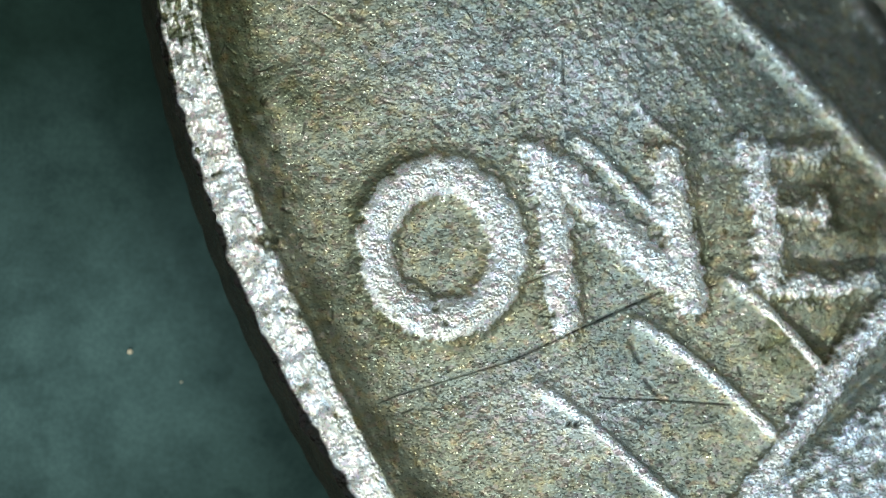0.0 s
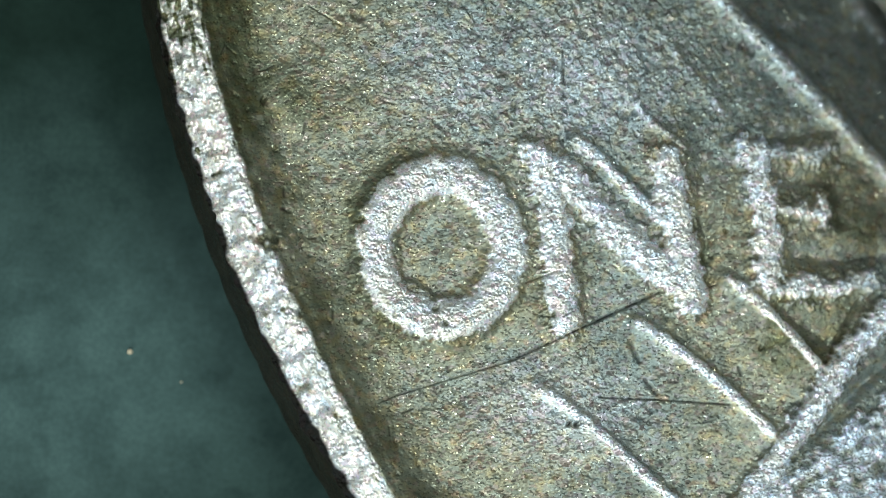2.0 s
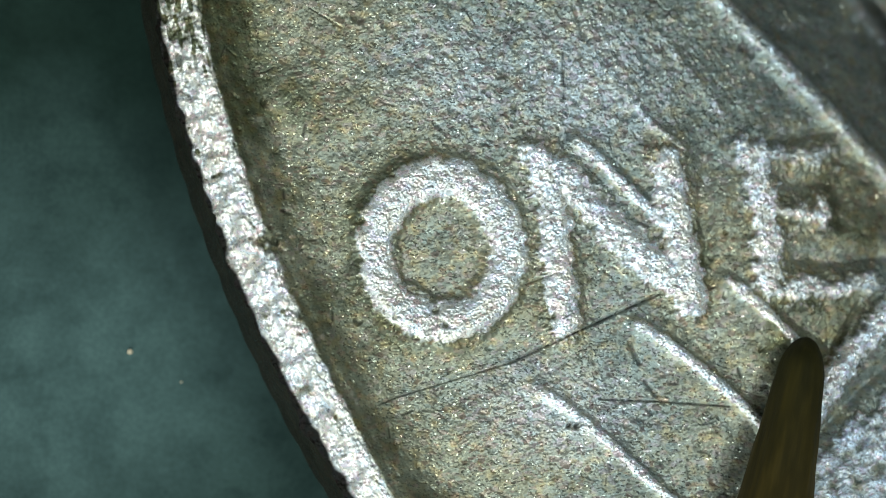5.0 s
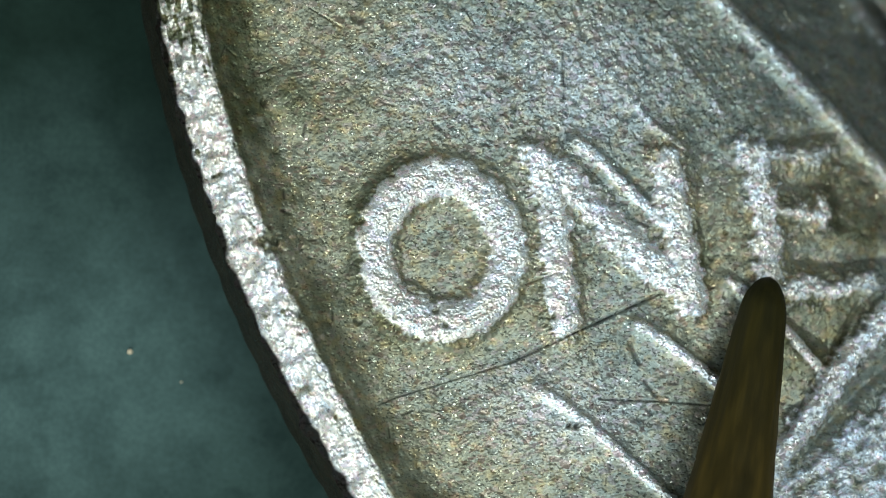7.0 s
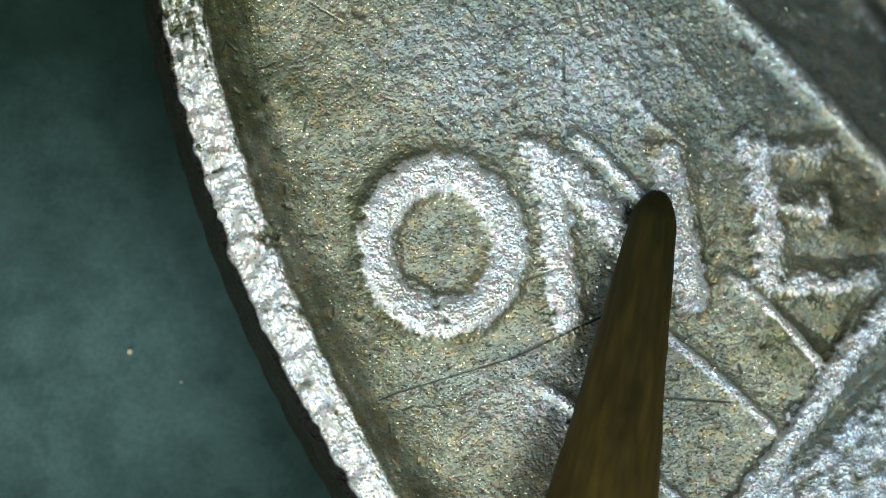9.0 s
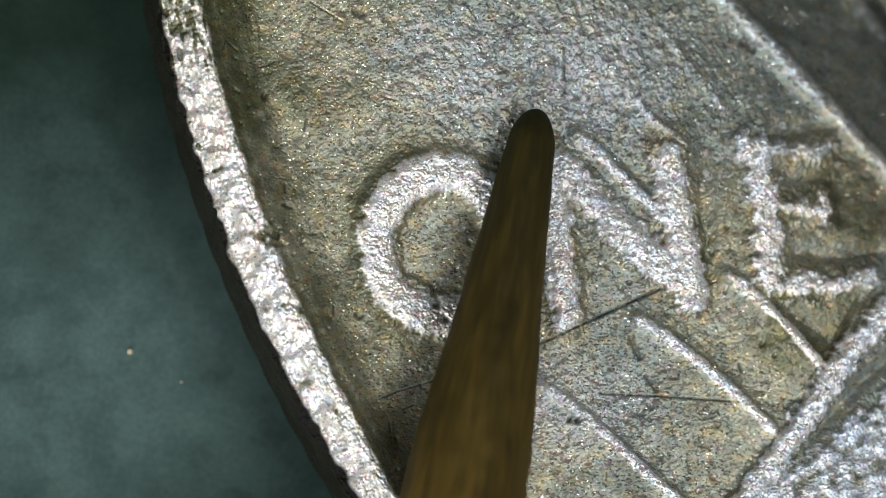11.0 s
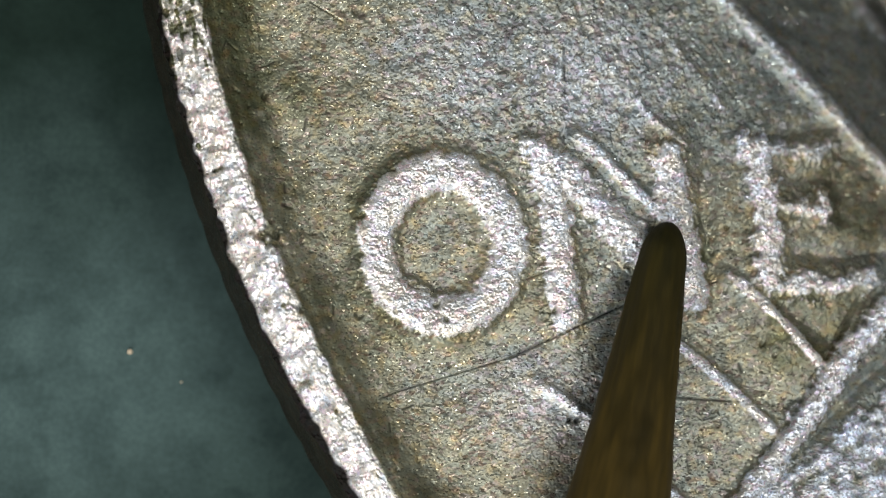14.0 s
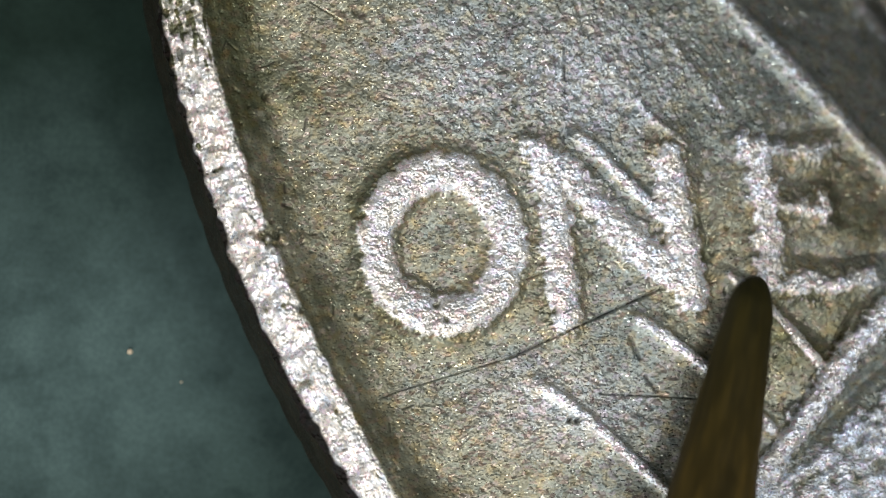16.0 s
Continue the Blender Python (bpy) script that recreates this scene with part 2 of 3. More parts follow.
def relief(x, y):
    """Height over the field, wear, grime and toning (both with painted shade), and region at places x, y (mm from the
    view's centre).
    """
    r = np.hypot(x - CENTRE[0], y - CENTRE[1])
    grain = sample(random_field(0.03, 0.11), x, y)
    coarse = sample(random_field(0.13, 0.5), x, y)
    mid = sample(random_field(0.06, 0.18), x, y)
    lumps = sample(random_field(0.28, 0.9), x, y)
    drift = sample(random_field(1.0, 3.0), x, y)
    streak = sample(random_field(0.09, 0.6, 1.5, -55), x, y)
    region = np.zeros(x.shape, np.int8)
    z = np.zeros(x.shape, np.float32)
    wear = np.zeros(x.shape, np.float32)
    jit = 0.020 * coarse + 0.018 * lumps + 0.008 * grain + 0.010 * mid
    # rays
    for k, (pts, half, high) in enumerate(RAYS):
        d, along = to_line(x, y, pts)
        shape = (0.68 * np.exp(-np.abs((d + 0.5 * jit) / half) ** 2.4) + 0.32 * np.exp(-(d / (2.5 * half)) ** 2)) * smooth(-0.02, 0.15, along)
        z = np.maximum(z, high * shape)
        region[shape > 0.3] = 4 + k
        wear = np.maximum(wear, (0.45, 0.4, 1.0, 1.05, 1.1, 1.0, 0.45, 0.35)[k] * smooth(0.45, 0.95, shape) * (1 + 0.2 * coarse))
    # wing: a quill edge, and the feathers behind it
    d, along = to_line(x, y, QUILL)
    (ax, ay), (bx, by) = (4.609, -2.836), (6.114, -1.782)
    side = ((x - ax) * (by - ay) - (y - ay) * (bx - ax)) / math.hypot(bx - ax, by - ay)
    quill = np.exp(-np.abs((d + jit) / 0.19) ** 3.5)
    feather = sample(random_field(0.10, 0.5, 2.2, 35), x, y)
    behind = smooth(-0.12, 0.12, side + 1.5 * jit)
    feathers = behind * (0.11 + 0.014 * lumps + 0.006 * coarse + 0.004 * grain + 0.012 * feather)
    wing = np.maximum(0.17 * quill, feathers)
    region[(wing > 0.03) & (wing > z)] = 20
    region[(0.17 * quill > 0.02) & (0.17 * quill >= np.maximum(z, feathers))] = 22
    wear = np.maximum(wear, np.maximum(1.25 * smooth(0.3, 0.8, quill), behind * (0.62 + 0.28 * lumps + 0.15 * coarse)))
    z = np.maximum(z, wing)
    # letters
    halo = np.zeros(x.shape, np.float32)
    top = smooth(0.2, 0.8, quill)
    for k, name in enumerate("ONE"):
        if name == "O":
            ox, oy = (-0.022, 0.007)
            q = np.arctan2(y - oy, x - ox)
            d = np.abs(np.hypot((x - ox) / 0.875, (y - oy) / 0.945) - 1) * 0.91
            shape = smooth(0.42, 0.09, d + 0.9 * jit)
            gap, pale = np.maximum(0, d - 0.3), shape
        else:
            shape, gap = np.zeros(x.shape, np.float32), np.full(x.shape, 9.0, np.float32)
            pale = shape
            for pts, half, *worn in LETTERS[name]:
                d, along = to_line(x, y, pts)
                gap = np.minimum(gap, np.maximum(0, d - half))
                stroke = smooth(half + 0.17, half - 0.13, d + (1.7 if k == 2 else 1.3) * jit)
                shape, pale = np.maximum(shape, stroke), np.maximum(pale, stroke * (worn[0] if worn else 1.0))
        halo = np.maximum(halo, (1.0, 1.0, 0.4)[k] * np.exp(-(gap / 0.24) ** 2))
        high = (0.118, 0.145, 0.088)[k]
        letter = high * shape
        region[(shape > 0.06) & (letter > z - 0.02)] = 1 + k
        wear = np.maximum(wear, (1.0, 1.12, 1.0)[k] * smooth(0.25, 0.9, pale) * (1 + 0.15 * coarse))
        z = np.maximum(z, letter)
        top = np.maximum(top, 0.7 * smooth(0.5, 0.95, pale))
    # the field dips towards the letters and sweeps up to the rim
    z = z + 0.012 * drift + 0.17 * smooth(R_IN - 1.6, R_IN + 0.3, r) ** 2 + 0.10 * smooth(R_IN - 0.8, R_IN + 0.2, r) ** 2 + 0.06 * smooth(R_IN - 0.35, R_IN + 0.15, r)
    (ax, ay) = (2.079, 1.598)
    past = np.maximum(0, (x - ax) * 0.82 + (y - ay) * 0.57)
    z = z - 0.072 * past ** 2 * (1 - 0.85 * top)
    (ax, ay) = (4.565, 2.681)
    z = z - 0.2 * np.maximum(0, (x - ax) * 0.68 + (y - ay) * 0.73 - 0.1)
    # rim
    edge = r + 0.004 * coarse + 0.008 * lumps
    foot = R_IN + 0.06 * smooth(-2.2, -3.2, y)
    up = smooth(foot, foot + 0.17, edge)
    z = z - 0.010 * np.exp(-((edge - foot + 0.03) / 0.06) ** 2)
    off = smooth(R_OUT - 0.46, R_OUT + 0.10, r + 0.05 * lumps)
    flat_top = smooth(foot + 0.03, foot + 0.13, edge)
    plates = sample(random_field(0.16, 0.8), x, y)
    crease = np.abs(plates + 0.5)
    round_rim = np.arctan2(CENTRE[1] - y, CENTRE[0] - x) * R_OUT
    drawn = sample(random_field(0.06, 0.4), r * 1.6, round_rim * 0.6)
    crest = (r - (R_IN + 0.5 * (R_OUT - R_IN))) / (R_OUT - R_IN)
    flecks = sample(random_field(0.16, 0.8), r * 1.8, round_rim * 0.45)
    rim = up * (RIM - 0.14 * crest ** 2 - 0.05 * crest + flat_top * (0.010 * smooth(-0.85, -0.15, plates) + 0.008 * smooth(0.2, 0.9, plates) + 0.008 * lumps + 0.006 * drawn + 0.004 * mid)) - off * 0.36
    region[up > 0.25] = 21
    bright = up * (0.15 + 0.85 * smooth(foot + 0.02, foot + 0.12, edge))
    wear = np.maximum(wear, bright * (1 - 0.35 * smooth(1.7, 3.2, y)) * (1.35 + 0.15 * lumps - 0.12 * smooth(0.3, 0.0, crease) - 0.35 * smooth(-0.8, -1.6, plates) - 0.4 * smooth(1.1, 1.7, -coarse)) - up * (0.62 * smooth(0.5, 1.4, flecks + 0.6 * smooth(1.0, 3.0, y)) + 0.25 * smooth(1.4, 2.8, y)))
    z = np.where(up > 0, z * (1 - up) + rim, z)
    # dents: place, half width, depth
    cracks = sample(random_field(0.10, 0.35), r * 1.3, round_rim * 0.5)
    # near black along the rim's outer lip, then dark lines on its top
    grime_shade = 0.99 * smooth(R_OUT - 0.075, R_OUT - 0.01, r + 0.02 * lumps + 0.05 * smooth(0.0, -3.0, y)).astype(np.float32)
    grime_shade = np.maximum(grime_shade, 0.2 * flat_top * smooth(0.14, 0.02, np.abs(cracks)) * smooth(-0.2, 0.8, lumps + plates))
    for (px, py), wide, deep, dirt_shade in (
            ((-2.358, 0.055), 0.16, 0.10, 0.1), ((-1.838, -1.858), 0.08, 0.09, 0.2), ((-3.483, 2.722), 0.10, 0.07, 0.3), ((-2.911, 0.975), 0.07, 0.06, 0.2),
            ((-2.081, 0.463), 0.05, 0.04, 0.8), ((1.669, -2.247), 0.04, 0.06, 0.95), ((1.782, -2.276), 0.04, 0.05, 0.9), ((4.189, 2.749), 0.09, 0.07, 0.5),
            ((-1.107, 3.021), 0.08, 0.04, 0.6), ((-0.090, -0.768), 0.05, 0.04, 0.3), ((0.000, -0.966), 0.045, 0.04, 0.3), ((4.686, -2.702), 0.06, 0.06, 0.6),
            ((1.469, -0.824), 0.06, 0.04, 0.4), ((-0.704, 2.918), 0.07, 0.03, 0.4), ((0.683, 1.796), 0.05, 0.03, 0.5), ((-2.373, 1.900), 0.04, 0.03, 0.6)):
        hole = np.exp(-(((x - px + 0.4 * wide * coarse) ** 2 + (y - py + 0.4 * wide * lumps) ** 2) / wide ** 2) ** 1.5)
        z = z - deep * hole
        wear = wear * (1 - 0.9 * hole)
        grime_shade = np.maximum(grime_shade, dirt_shade * hole * smooth(-1.2, 0.2, coarse + grain))
    # gouges, scratches and valleys: line, half width, depth, grime with painted shade
    for pts, half, deep, dirt_shade in (
            ([(0.905, -1.443), (2.868, -0.533)], 0.016, 0.03, 0.95), ([(0.905, -1.443), (-0.625, -1.912), (-0.892, -2.024)], 0.011, 0.018, 0.35),
            ([(2.069, -1.912), (2.977, -1.942), (3.812, -1.995)], 0.013, 0.02, 0.85), ([(1.597, 2.633), (1.611, 2.022)], 0.014, 0.03, 0.85),
            # the 0.3 on the line above E's top bar paints its shadow
            ([(1.094, -0.422), (1.508, -0.268)], 0.012, 0.02, 0.5), ([(4.193, 1.540), (4.694, 1.579), (5.120, 1.677)], 0.055, 0.05, 0.3), ([(2.495, -1.183), (2.615, -1.441)], 0.03, 0.05, 0.5), ([(2.690, -1.678), (2.810, -1.810)], 0.03, 0.04, 0.5),
            ([(-1.762, 3.154), (-1.345, 2.904)], 0.012, 0.02, 0.0), ([(1.742, 3.234), (1.915, 2.790)], 0.03, 0.04, 0.2), ([(-1.912, -1.699), (-1.396, -2.204)], 0.04, 0.06, 0.0),
            ([(3.492, 1.378), (3.502, 0.348), (3.528, -0.657)], 0.15, 0.055, 0.0), ([(1.911, 0.844), (2.364, 0.517), (2.855, 0.101)], 0.085, 0.045, 0.0), ([(2.403, 1.150), (2.819, 0.710)], 0.05, 0.02, 0.0),
            ([(4.667, 0.976), (5.270, 0.986)], 0.10, 0.04, 0.0), ([(4.762, 0.000), (5.263, -0.068), (5.960, 0.032)], 0.11, 0.05, 0.0), ([(5.443, 1.396), (5.406, 0.476)], 0.10, 0.04, 0.0), ([(4.232, 1.563), (4.733, 1.595), (5.337, 1.712)], 0.07, 0.035, 0.0),
            ([(4.659, -0.825), (5.194, -1.193)], 0.14, 0.06, 0.0), ([(4.482, -2.391), (4.899, -1.793), (5.232, -1.230), (5.645, -0.590)], 0.035, 0.05, 0.25), ([(4.840, -2.537), (5.226, -2.125), (5.652, -1.712), (6.195, -1.295)], 0.09, 0.10, 0.1)):
        d, along = to_line(x, y, pts)
        cut = np.exp(-(d / half) ** 2)
        z = z - deep * cut
        grime_shade = np.maximum(grime_shade, dirt_shade * cut * (0.8 + 0.2 * np.sign(coarse)))
    # many fine nicks and pits, scattered
    for k in range(130):
        px, py = rng.uniform(-5.0, 5.6), rng.uniform(-3.2, 3.2)
        turn, long = rng.uniform(0, math.pi), rng.uniform(0.03, 0.17)
        near = (np.abs(x - px) < 0.5) & (np.abs(y - py) < 0.5)
        if not near.any():
            continue
        d, along = to_line(x[near], y[near], [(px, py), (px + long * math.cos(turn), py + long * math.sin(turn))])
        cut = np.exp(-(d / rng.uniform(0.007, 0.018)) ** 2)
        z[near] -= rng.uniform(0.005, 0.015) * cut
        grime_shade[near] = np.maximum(grime_shade[near], (0.75 if k % 3 == 0 else 0.0) * cut)
    # pocks and flow marks
    (mx, my) = (1.929, 2.267)
    flow = np.exp(-(((x - mx) / 1.5) ** 2 + ((y - my) / 1.2) ** 2))
    (px, py) = (1.467, -2.116)
    wear = np.maximum(wear, 0.42 * flow + 0.40 * np.exp(-(((x - px) / 1.5) ** 2 + ((y - py) / 0.9) ** 2)))
    wear = np.maximum(wear, 0.34 * np.exp(-(((x - 0.2) / 1.5) ** 2 + ((y - 2.3) / 1.1) ** 2)))
    worn = np.clip(wear, 0, 1)
    z = z + (1 - 0.9 * up + 0.3 * flat_top - 0.5 * (1 - up) * smooth(17.2, 18.2, r)) * ((0.0019 + 0.0042 * worn) * grain + (0.0007 + 0.0030 * worn) * mid + (0.0022 + 0.0050 * worn) * coarse) + flow * (0.10 * np.maximum(0, streak - 1.35) - 0.05 * np.maximum(0, -streak - 1.4) + 0.006 * lumps) + 0.012 * np.minimum(0, grain + 1.9) + 0.02 * (1 - 0.8 * up) * np.minimum(0, coarse + 1.9)
    # dirt and painted shade in the pits, strongest on the worn tops
    grime_shade = np.maximum(grime_shade, (0.12 + 0.55 * worn) * smooth(0.9, 1.8, -(0.8 * grain + 0.7 * mid)))
    # toning towards rim and round letters; rim and top terms also paint shade
    toning_shade = 0.40 * smooth(14.8, 17.2, r) + 0.36 * smooth(17.3, 18.4, r) + 0.10 * drift + 0.34 * halo - 0.1 * smooth(14.0, 12.0, r) + 0.45 * smooth(16.4, 18.3, r) * smooth(0.2, 2.6, y + 0.3 * lumps) + 0.01
    # toning spots; those right of N and under E paint shade there
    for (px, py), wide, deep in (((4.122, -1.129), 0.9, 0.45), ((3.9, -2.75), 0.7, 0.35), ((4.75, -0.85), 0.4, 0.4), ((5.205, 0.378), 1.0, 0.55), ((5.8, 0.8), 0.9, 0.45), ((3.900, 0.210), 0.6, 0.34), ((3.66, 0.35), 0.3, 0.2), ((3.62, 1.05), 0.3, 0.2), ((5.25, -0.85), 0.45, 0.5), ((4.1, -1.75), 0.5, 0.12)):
        toning_shade = toning_shade + deep * np.exp(-((x - px + 0.2 * lumps) ** 2 + (y - py + 0.2 * drift) ** 2) / wide ** 2)
    toning_shade = toning_shade - 0.35 * behind - 0.15 * flow
    return z, wear, np.clip(grime_shade, 0, 1), toning_shade, region


def ragged(phi):
    """How far the battered edge stands out, in mm, round the coin."""
    a = phi * R_OUT
    return 0.016 * sample(RAGGED, a, 0 * a + 3.0) + 0.012 * sample(RAGGED, a * 0.3, 0 * a + 1.0)


RAGGED = random_field(0.22, 1.2)


def build_coin():
    coin = tagged(new("coin"), "worn silver dollar coin lying flat on the mat", "coin")
    # the stretch with fine relief
    inner = 8.8
    rad = np.concatenate([np.linspace(inner, R_IN - 0.1, 880), np.linspace(R_IN - 0.1, R_OUT + 0.02, 90)[1:]])

    def span(r):
        return np.arcsin(2.95 / r), np.minimum(np.arcsin(np.minimum(1, 10.6 / r)), np.arccos(8.2 / r))

    lo, hi = span(rad)
    pp = lo[:, None] + (hi - lo)[:, None] * np.linspace(0, 1, 840)[None, :]
    rr = np.repeat(rad[:, None], 840, 1)
    rr = rr + smooth(R_OUT - 0.3, R_OUT, rr) * ragged(pp)
    x, y = CENTRE[0] - rr * np.cos(pp), CENTRE[1] - rr * np.sin(pp)
    z, wear, grime_shade, toning_shade, region = relief(x, y)
    verts = np.stack([x - CENTRE[0], y - CENTRE[1], z + Z_FIELD], -1).reshape(-1, 3)
    faces = grid_faces(*x.shape)
    owner = region.ravel()[faces[:, 0]]
    names = [("field", "toned grey-brown field with fine pitting")]
    names += [("letter", "raised pale capital letter " + c) for c in "ONE"]
    names += [("ray", "raised straight ray of the sun")] * len(RAYS)
    names += [("", "")] * (20 - len(names))
    names += [("wing", "raised feathered wing of an eagle"), ("rim", "bright battered raised rim"), ("quill", "raised pale quill edging the wing")]
    for k, (name, label) in enumerate(names):
        mine = faces[owner == k]
        if not len(mine):
            continue
        used, index = np.unique(mine, return_inverse=True)
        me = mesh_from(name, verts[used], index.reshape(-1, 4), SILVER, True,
                       {"wear": wear.ravel()[used], "grime_shade": grime_shade.ravel()[used], "toning_shade": toning_shade.ravel()[used]})
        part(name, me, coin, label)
    # the rest of the faces, out of the picture: plain, with the rim's profile
    def lathe(name, prof, p0, p1, n, label):
        pr = np.array(prof)
        ph = p0 + (p1 - p0) * np.linspace(0, 1, n)[None, :]
        r, zz = pr[:, :1], pr[:, 1:]
        v = np.stack([-r * np.cos(ph), -r * np.sin(ph), zz + 0 * ph], -1).reshape(-1, 3)
        none = np.zeros(len(v))
        part(name, mesh_from(name, v, grid_faces(len(pr), n), SILVER, True, {"wear": none + 0.3, "grime_shade": none, "toning_shade": none + 0.4}), coin, label)
    top = Z_FIELD + RIM
    face = [(r, Z_FIELD) for r in np.linspace(inner, R_IN - 1.5, 40)] + [(R_IN - 0.1, Z_FIELD + 0.1), (R_IN + 0.1, top), (R_OUT - 0.1, top), (R_OUT, Z_FIELD)]
    lo, hi = span(np.array(face)[:, :1])
    lathe("field", face, hi, lo + 2 * math.pi, 260, "toned silver face")
    lathe("field", [(0.01, Z_FIELD), (inner, Z_FIELD)], 0, 2 * math.pi, 120, "toned silver face")
    lathe("underside", [(R_OUT - 0.4, 0.0), (R_OUT - 0.6, 0.0), (R_OUT - 0.8, 0.2), (0.01, 0.2)], 0, 2 * math.pi, 260, "silver underside")
    # reeded edge
    n = 189 * 14
    ph = np.linspace(0, 2 * math.pi, n, endpoint=False)
    tooth = 0.5 + 0.5 * np.cos(ph * 189)
    rows = []
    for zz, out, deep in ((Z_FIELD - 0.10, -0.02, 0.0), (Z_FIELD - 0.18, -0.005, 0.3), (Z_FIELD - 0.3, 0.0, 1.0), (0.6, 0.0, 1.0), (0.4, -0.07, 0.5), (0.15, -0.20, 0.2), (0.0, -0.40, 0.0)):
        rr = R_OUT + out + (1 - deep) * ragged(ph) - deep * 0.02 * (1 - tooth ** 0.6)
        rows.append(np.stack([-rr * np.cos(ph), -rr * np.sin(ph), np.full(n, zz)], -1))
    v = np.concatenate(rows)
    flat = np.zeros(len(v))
    # shade on the coin's side is put into its colour, near black
    part("edge", mesh_from("edge", v, grid_faces(7, n, True), SILVER, True, {"wear": flat + 0.1, "grime_shade": flat + 0.94, "toning_shade": flat + 0.8}), coin, "dark reeded edge")
    return coin


coin = build_coin()


# ---- the mat under it ----
def build_mat():
    n = 90
    g = np.linspace(-1, 1, n)
    g = np.sign(g) * np.abs(g) ** 2.2 * 150
    x, y = np.meshgrid(g, g)
    z = 0.02 * np.sin(x * 0.9 + 0.5 * np.sin(y * 0.7)) * np.cos(y * 0.8) - 0.02
    v = np.stack([x, y, z], -1).reshape(-1, 3)
    low = v.copy()
    low[:, 2] = -3
    f = grid_faces(n, n)
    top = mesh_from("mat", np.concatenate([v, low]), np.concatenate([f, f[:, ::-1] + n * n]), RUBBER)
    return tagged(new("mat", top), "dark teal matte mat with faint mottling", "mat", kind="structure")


mat = build_mat()

SPECK = plain("pale_dust", (0.6, 0.5, 0.36), 0.9)


def build_speck(x, y, size):
    bm = bmesh.new()
    bmesh.ops.create_icosphere(bm, subdivisions=2, radius=size * MM)
    for v in bm.verts:
        v.co *= 1 + 0.35 * noise.noise(v.co * 9000 / max(size * 12, 1))
        v.co.z *= 0.3
    me = bpy.data.meshes.new("dust_speck")
    bm.to_mesh(me)
    bm.free()
    me.materials.append(SPECK)
    ob = new("dust_speck", me)
    ob.location = (x * MM, y * MM, size * 0.15 * MM)
    return tagged(ob, "tiny pale tan speck of dust on the mat", "dust", "dust on the mat")


for (sx, sy), size in (((-3.860, -1.260), 0.035), ((-3.163, -1.660), 0.013)):
    build_speck(sx, sy, size)


# ---- the toothpick: tip at its origin, shaft along -y ----
def build_toothpick():
    pick_thing = tagged(new("toothpick"), "dark brown wooden toothpick with a blunt worn tip", "toothpick")
    n = 48
    around = np.linspace(0, 2 * math.pi, n, endpoint=False)

    def tube(length):
        rows = []
        for l in length:
            radius = min(0.266 + 0.098 * l, 1.1)
            radius *= max(0.0, 1 - max(0.0, 1 - l / 0.5) ** 2.1) ** 0.5
            wob = np.array([noise.noise((math.cos(a) * 1.6, math.sin(a) * 1.6, l * 0.55)) * 0.045 + noise.noise((math.cos(a) * 7, math.sin(a) * 7, l * 0.9)) * 0.02
                            + noise.noise((math.cos(a) * 4, math.sin(a) * 4, l * 3.1 + 9)) * 0.02 for a in around])
            rr = radius * (1 + wob * 1.5)
            lean = -0.01 * max(0.0, 1 - l / 0.6) ** 1.4
            rows.append(np.stack([rr * np.cos(around) + lean, np.full(n, -l), rr * np.sin(around)], -1))
        return np.concatenate(rows), grid_faces(len(length), n, True)
    v, f = tube(np.concatenate([np.linspace(0.0, 0.1, 8), np.linspace(0.115, 0.75, 24)]))
    part("tip", mesh_from("tip", v, f, WOOD), pick_thing, "dark stained blunt tip")
    v, f = tube(np.concatenate([np.linspace(0.75, 9, 160), np.linspace(9.3, 65, 60)]))
    part("shaft", mesh_from("shaft", v, f, WOOD), pick_thing, "brown wood with long grain")
    return pick_thing


toothpick = build_toothpick()


def pick(x, y, z, heading, slope):
    return pose(x * MM, y * MM, z * MM, -slope, 0, heading)


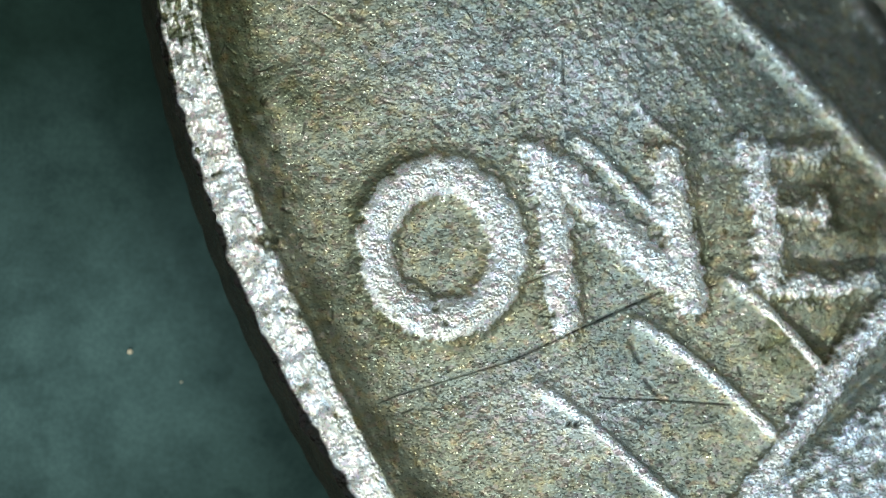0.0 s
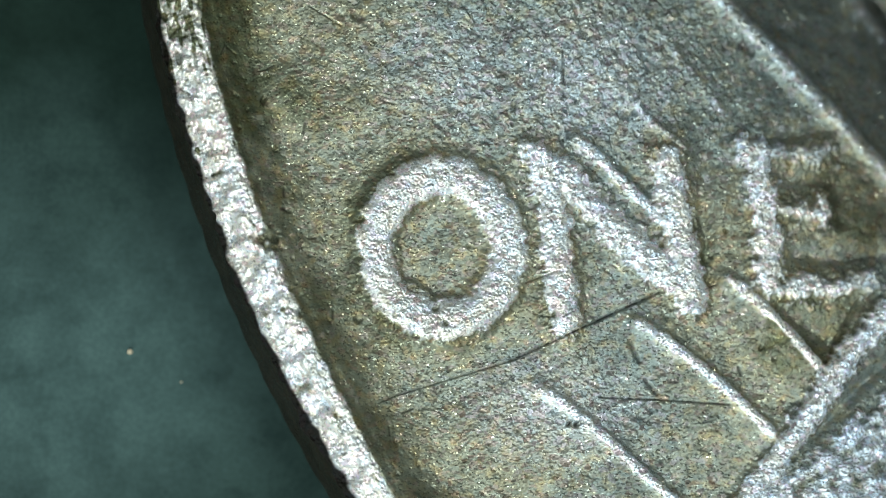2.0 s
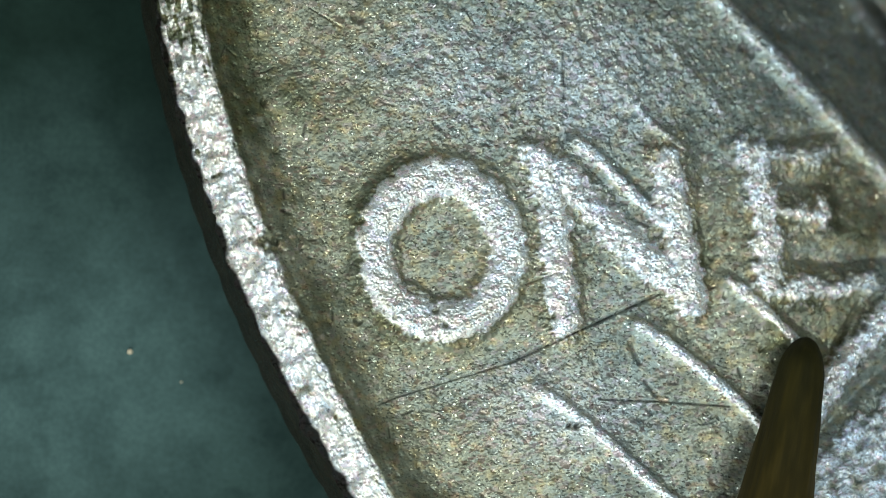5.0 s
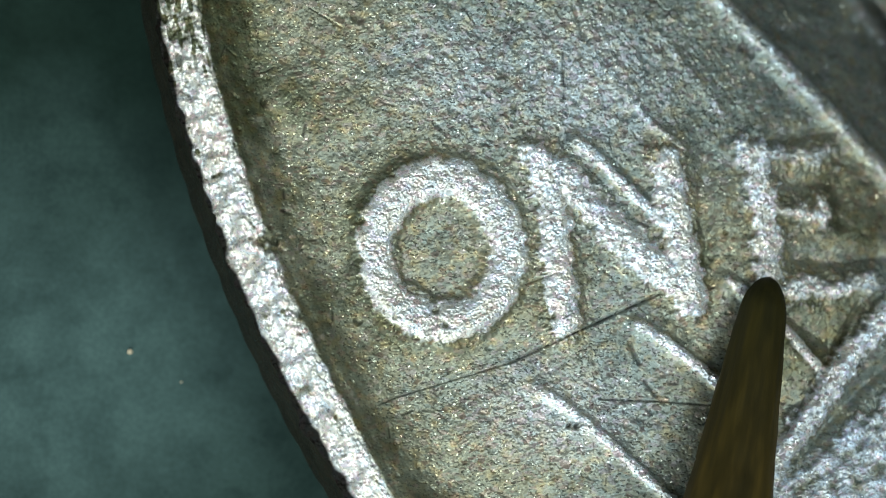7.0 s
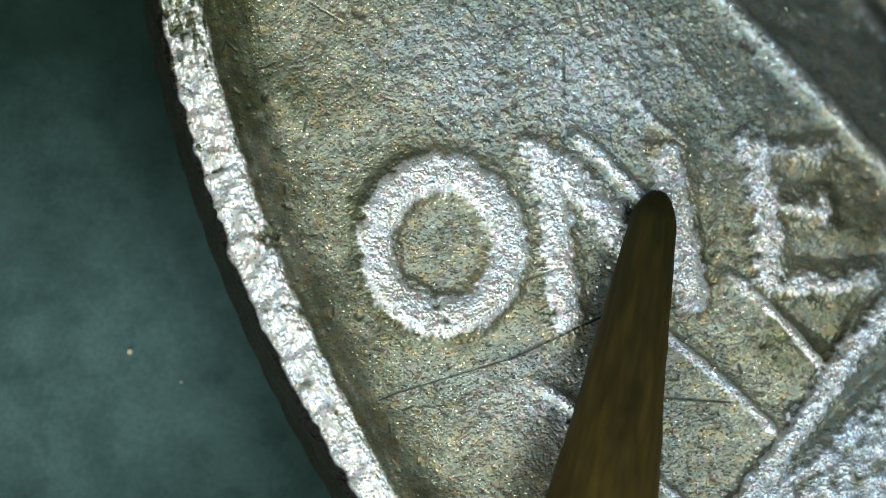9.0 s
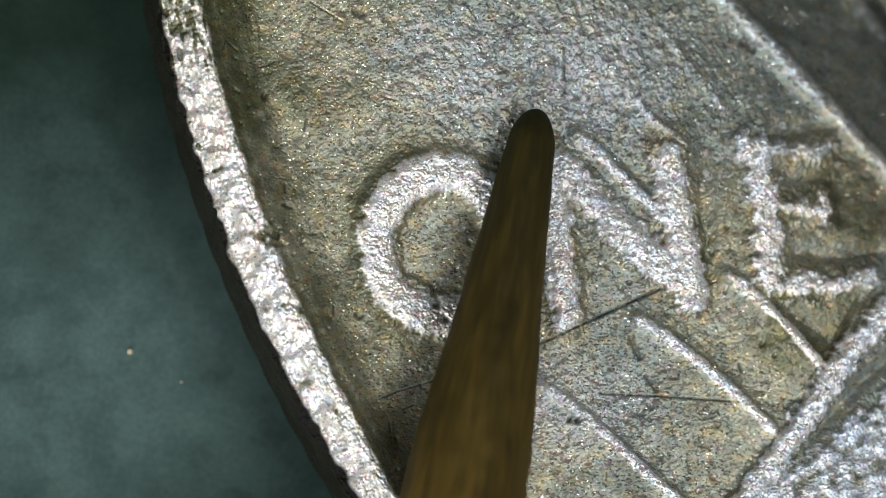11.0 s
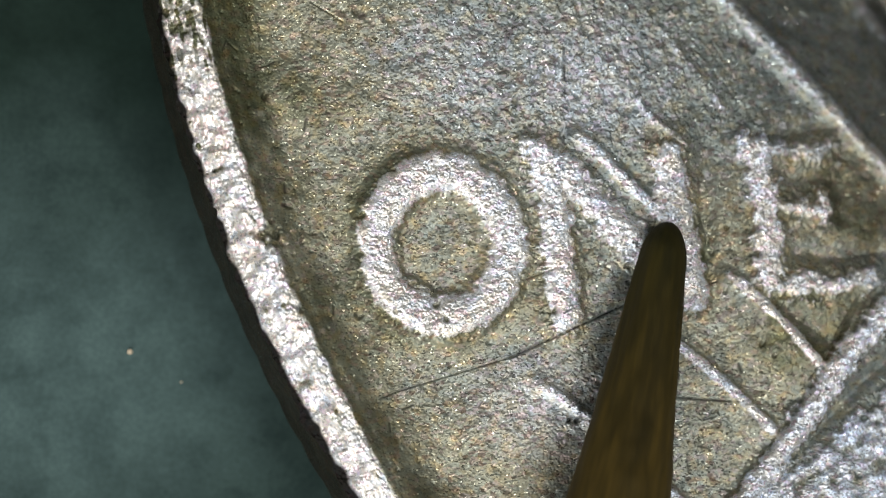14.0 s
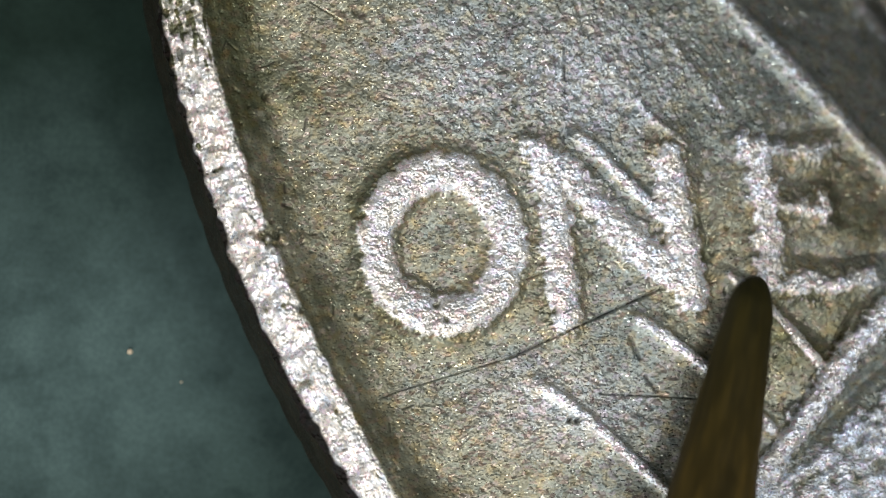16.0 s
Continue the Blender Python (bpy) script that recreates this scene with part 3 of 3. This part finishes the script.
def motions():
    walk(coin, [
        (0.0, pose(14.9097 * MM, 6.8553 * MM, 0, 0, 0, 0.000)),
        (2.3, pose(14.9097 * MM, 6.8553 * MM, 0, 0, 0, 0.000)),
        (2.5, pose(14.9097 * MM, 6.8332 * MM, 0, 0, 0, 0.000)),
        (7.1, pose(14.9097 * MM, 6.8318 * MM, 0, 0, 0, 0.000)),
        (7.4, pose(14.9327 * MM, 6.8676 * MM, 0, 0, 0, -0.100)),
        (9.2, pose(14.9327 * MM, 6.8676 * MM, 0, 0, 0, -0.100)),
        (11.3, pose(14.9327 * MM, 6.8793 * MM, 0, 0, 0, -0.100)),
        (16.0, pose(14.9327 * MM, 6.8779 * MM, 0, 0, 0, -0.100)),
    ])
    walk(toothpick, [
        (0.0, pick(8.998, -5.185, 5.30, -14.6, 12.0)),
        (1.8, pick(8.276, -3.411, 5.30, -14.1, 12.0)),
        (2.1, pick(6.679, -0.908, 3.80, -12.6, 12.0)),
        (2.2, pick(5.845, -0.224, 3.30, -12.1, 12.0)),
        (2.3, pick(4.933, 0.423, 2.90, -11.4, 12.0)),
        (2.4, pick(4.686, 0.883, 2.60, -11.2, 12.0)),
        (2.5, pick(3.680, 0.980, 2.42, -10.6, 12.0)),
        (2.6, pick(3.490, 1.096, 2.42, -10.3, 12.0)),
        (2.7, pick(3.667, 1.330, 2.42, -10.1, 12.0)),
        (2.8, pick(3.683, 1.466, 2.42, -9.8, 12.0)),
        (2.9, pick(3.589, 1.113, 2.42, -9.6, 12.0)),
        (3.0, pick(4.037, 0.114, 2.90, -9.7, 12.0)),
        (3.1, pick(5.236, -2.665, 3.80, -10.6, 12.0)),
        (3.2, pick(5.759, -3.828, 4.30, -16.0, 12.0)),
        (3.3, pick(6.051, -3.820, 3.80, -16.1, 12.0)),
        (3.4, pick(5.938, -2.630, 2.90, -15.7, 12.0)),
        (3.5, pick(5.865, -1.642, 2.42, -15.4, 12.0)),
        (3.6, pick(5.473, -1.652, 2.42, -15.2, 12.0)),
        (3.7, pick(5.405, -1.638, 2.42, -15.1, 12.0)),
        (3.8, pick(5.320, -1.803, 2.42, -15.1, 12.0)),
        (3.9, pick(5.114, -1.544, 2.42, -14.9, 12.0)),
        (4.0, pick(4.871, -1.494, 2.42, -14.8, 12.0)),
        (4.1, pick(4.825, -1.420, 2.42, -14.8, 12.0)),
        (4.2, pick(4.750, -1.384, 2.42, -14.7, 12.0)),
        (5.2, pick(4.843, -1.078, 2.42, -14.9, 12.0)),
        (6.3, pick(4.890, -0.781, 2.42, -15.0, 12.0)),
        (6.5, pick(4.410, -0.593, 2.42, -14.5, 12.0)),
        (6.7, pick(4.282, -0.439, 2.42, -14.2, 12.0)),
        (6.9, pick(4.306, -0.386, 2.42, -14.0, 12.0)),
        (7.0, pick(4.305, -0.342, 2.42, -13.9, 12.0)),
        (7.1, pick(4.267, -0.291, 2.42, -13.9, 12.0)),
        (7.3, pick(3.934, -0.035, 2.42, -13.7, 12.0)),
        (7.5, pick(3.729, 0.082, 2.42, -13.6, 12.0)),
        (7.7, pick(3.668, 0.095, 2.42, -13.6, 12.0)),
        (7.9, pick(3.570, 0.124, 2.42, -13.6, 12.0)),
        (8.1, pick(3.419, 0.240, 2.42, -13.6, 12.0)),
        (8.3, pick(3.109, 0.459, 2.42, -13.3, 12.0)),
        (8.5, pick(2.874, 0.626, 2.42, -13.3, 12.0)),
        (8.7, pick(2.814, 0.647, 2.42, -13.3, 12.0)),
        (8.9, pick(2.822, 0.692, 2.42, -13.3, 12.0)),
        (9.0, pick(2.829, 0.781, 2.42, -13.3, 12.0)),
        (9.2, pick(2.860, 0.901, 2.42, -13.4, 12.0)),
        (10.2, pick(2.061, 1.495, 2.42, -13.0, 12.0)),
        (11.3, pick(1.114, 1.982, 2.42, -13.3, 12.0)),
        (11.4, pick(1.153, 2.071, 2.42, -13.3, 12.0)),
        (11.5, pick(1.182, 2.227, 2.42, -13.3, 12.0)),
        (11.6, pick(1.130, 2.330, 2.42, -13.3, 12.0)),
        (11.7, pick(1.055, 2.359, 2.42, -13.3, 12.0)),
        (11.8, pick(1.025, 2.328, 2.42, -13.3, 12.0)),
        (11.9, pick(0.965, 2.216, 2.42, -13.3, 12.0)),
        (12.0, pick(0.912, 2.096, 2.42, -12.7, 12.0)),
        (12.2, pick(0.987, 2.009, 2.42, -12.8, 12.0)),
        (12.4, pick(1.189, 1.894, 2.42, -12.7, 12.0)),
        (12.6, pick(1.475, 1.766, 2.42, -12.4, 12.0)),
        (12.8, pick(1.700, 1.660, 2.42, -12.5, 12.0)),
        (13.0, pick(1.851, 1.476, 2.42, -12.6, 12.0)),
        (13.2, pick(2.136, 1.304, 2.42, -12.8, 12.0)),
        (13.4, pick(2.483, 1.117, 2.42, -13.0, 12.0)),
        (13.6, pick(2.634, 0.942, 2.42, -13.0, 12.0)),
        (13.8, pick(2.769, 0.713, 2.42, -13.1, 12.0)),
        (14.0, pick(2.964, 0.367, 2.42, -13.3, 12.0)),
        (14.1, pick(3.040, 0.272, 2.42, -13.3, 12.0)),
        (14.2, pick(3.312, 0.106, 2.42, -14.4, 12.0)),
        (14.3, pick(3.796, -0.370, 2.42, -14.8, 12.0)),
        (14.4, pick(3.946, -0.495, 2.42, -14.9, 12.0)),
        (14.5, pick(4.099, -0.559, 2.42, -15.0, 12.0)),
        (14.6, pick(4.249, -0.766, 2.42, -15.1, 12.0)),
        (14.7, pick(4.583, -0.984, 2.42, -15.4, 12.0)),
        (14.8, pick(4.682, -1.044, 2.42, -15.5, 12.0)),
        (14.9, pick(4.903, -1.160, 2.42, -11.6, 12.0)),
        (15.0, pick(5.110, -1.388, 2.42, -9.4, 12.0)),
        (15.1, pick(5.276, -1.431, 2.42, -11.9, 12.0)),
        (15.3, pick(5.399, -1.356, 2.42, -16.0, 12.0)),
        (15.5, pick(5.445, -1.281, 2.42, -16.1, 12.0)),
        (15.6, pick(5.202, -1.090, 2.42, -15.9, 12.0)),
        (15.7, pick(4.928, -0.885, 2.42, -15.6, 12.0)),
        (15.8, pick(4.655, -0.679, 2.42, -15.4, 12.0)),
        (15.9, pick(4.380, -0.527, 2.42, -15.2, 12.0)),
        (16.0, pick(4.138, -0.329, 2.42, -15.0, 12.0)),
    ])


motions()
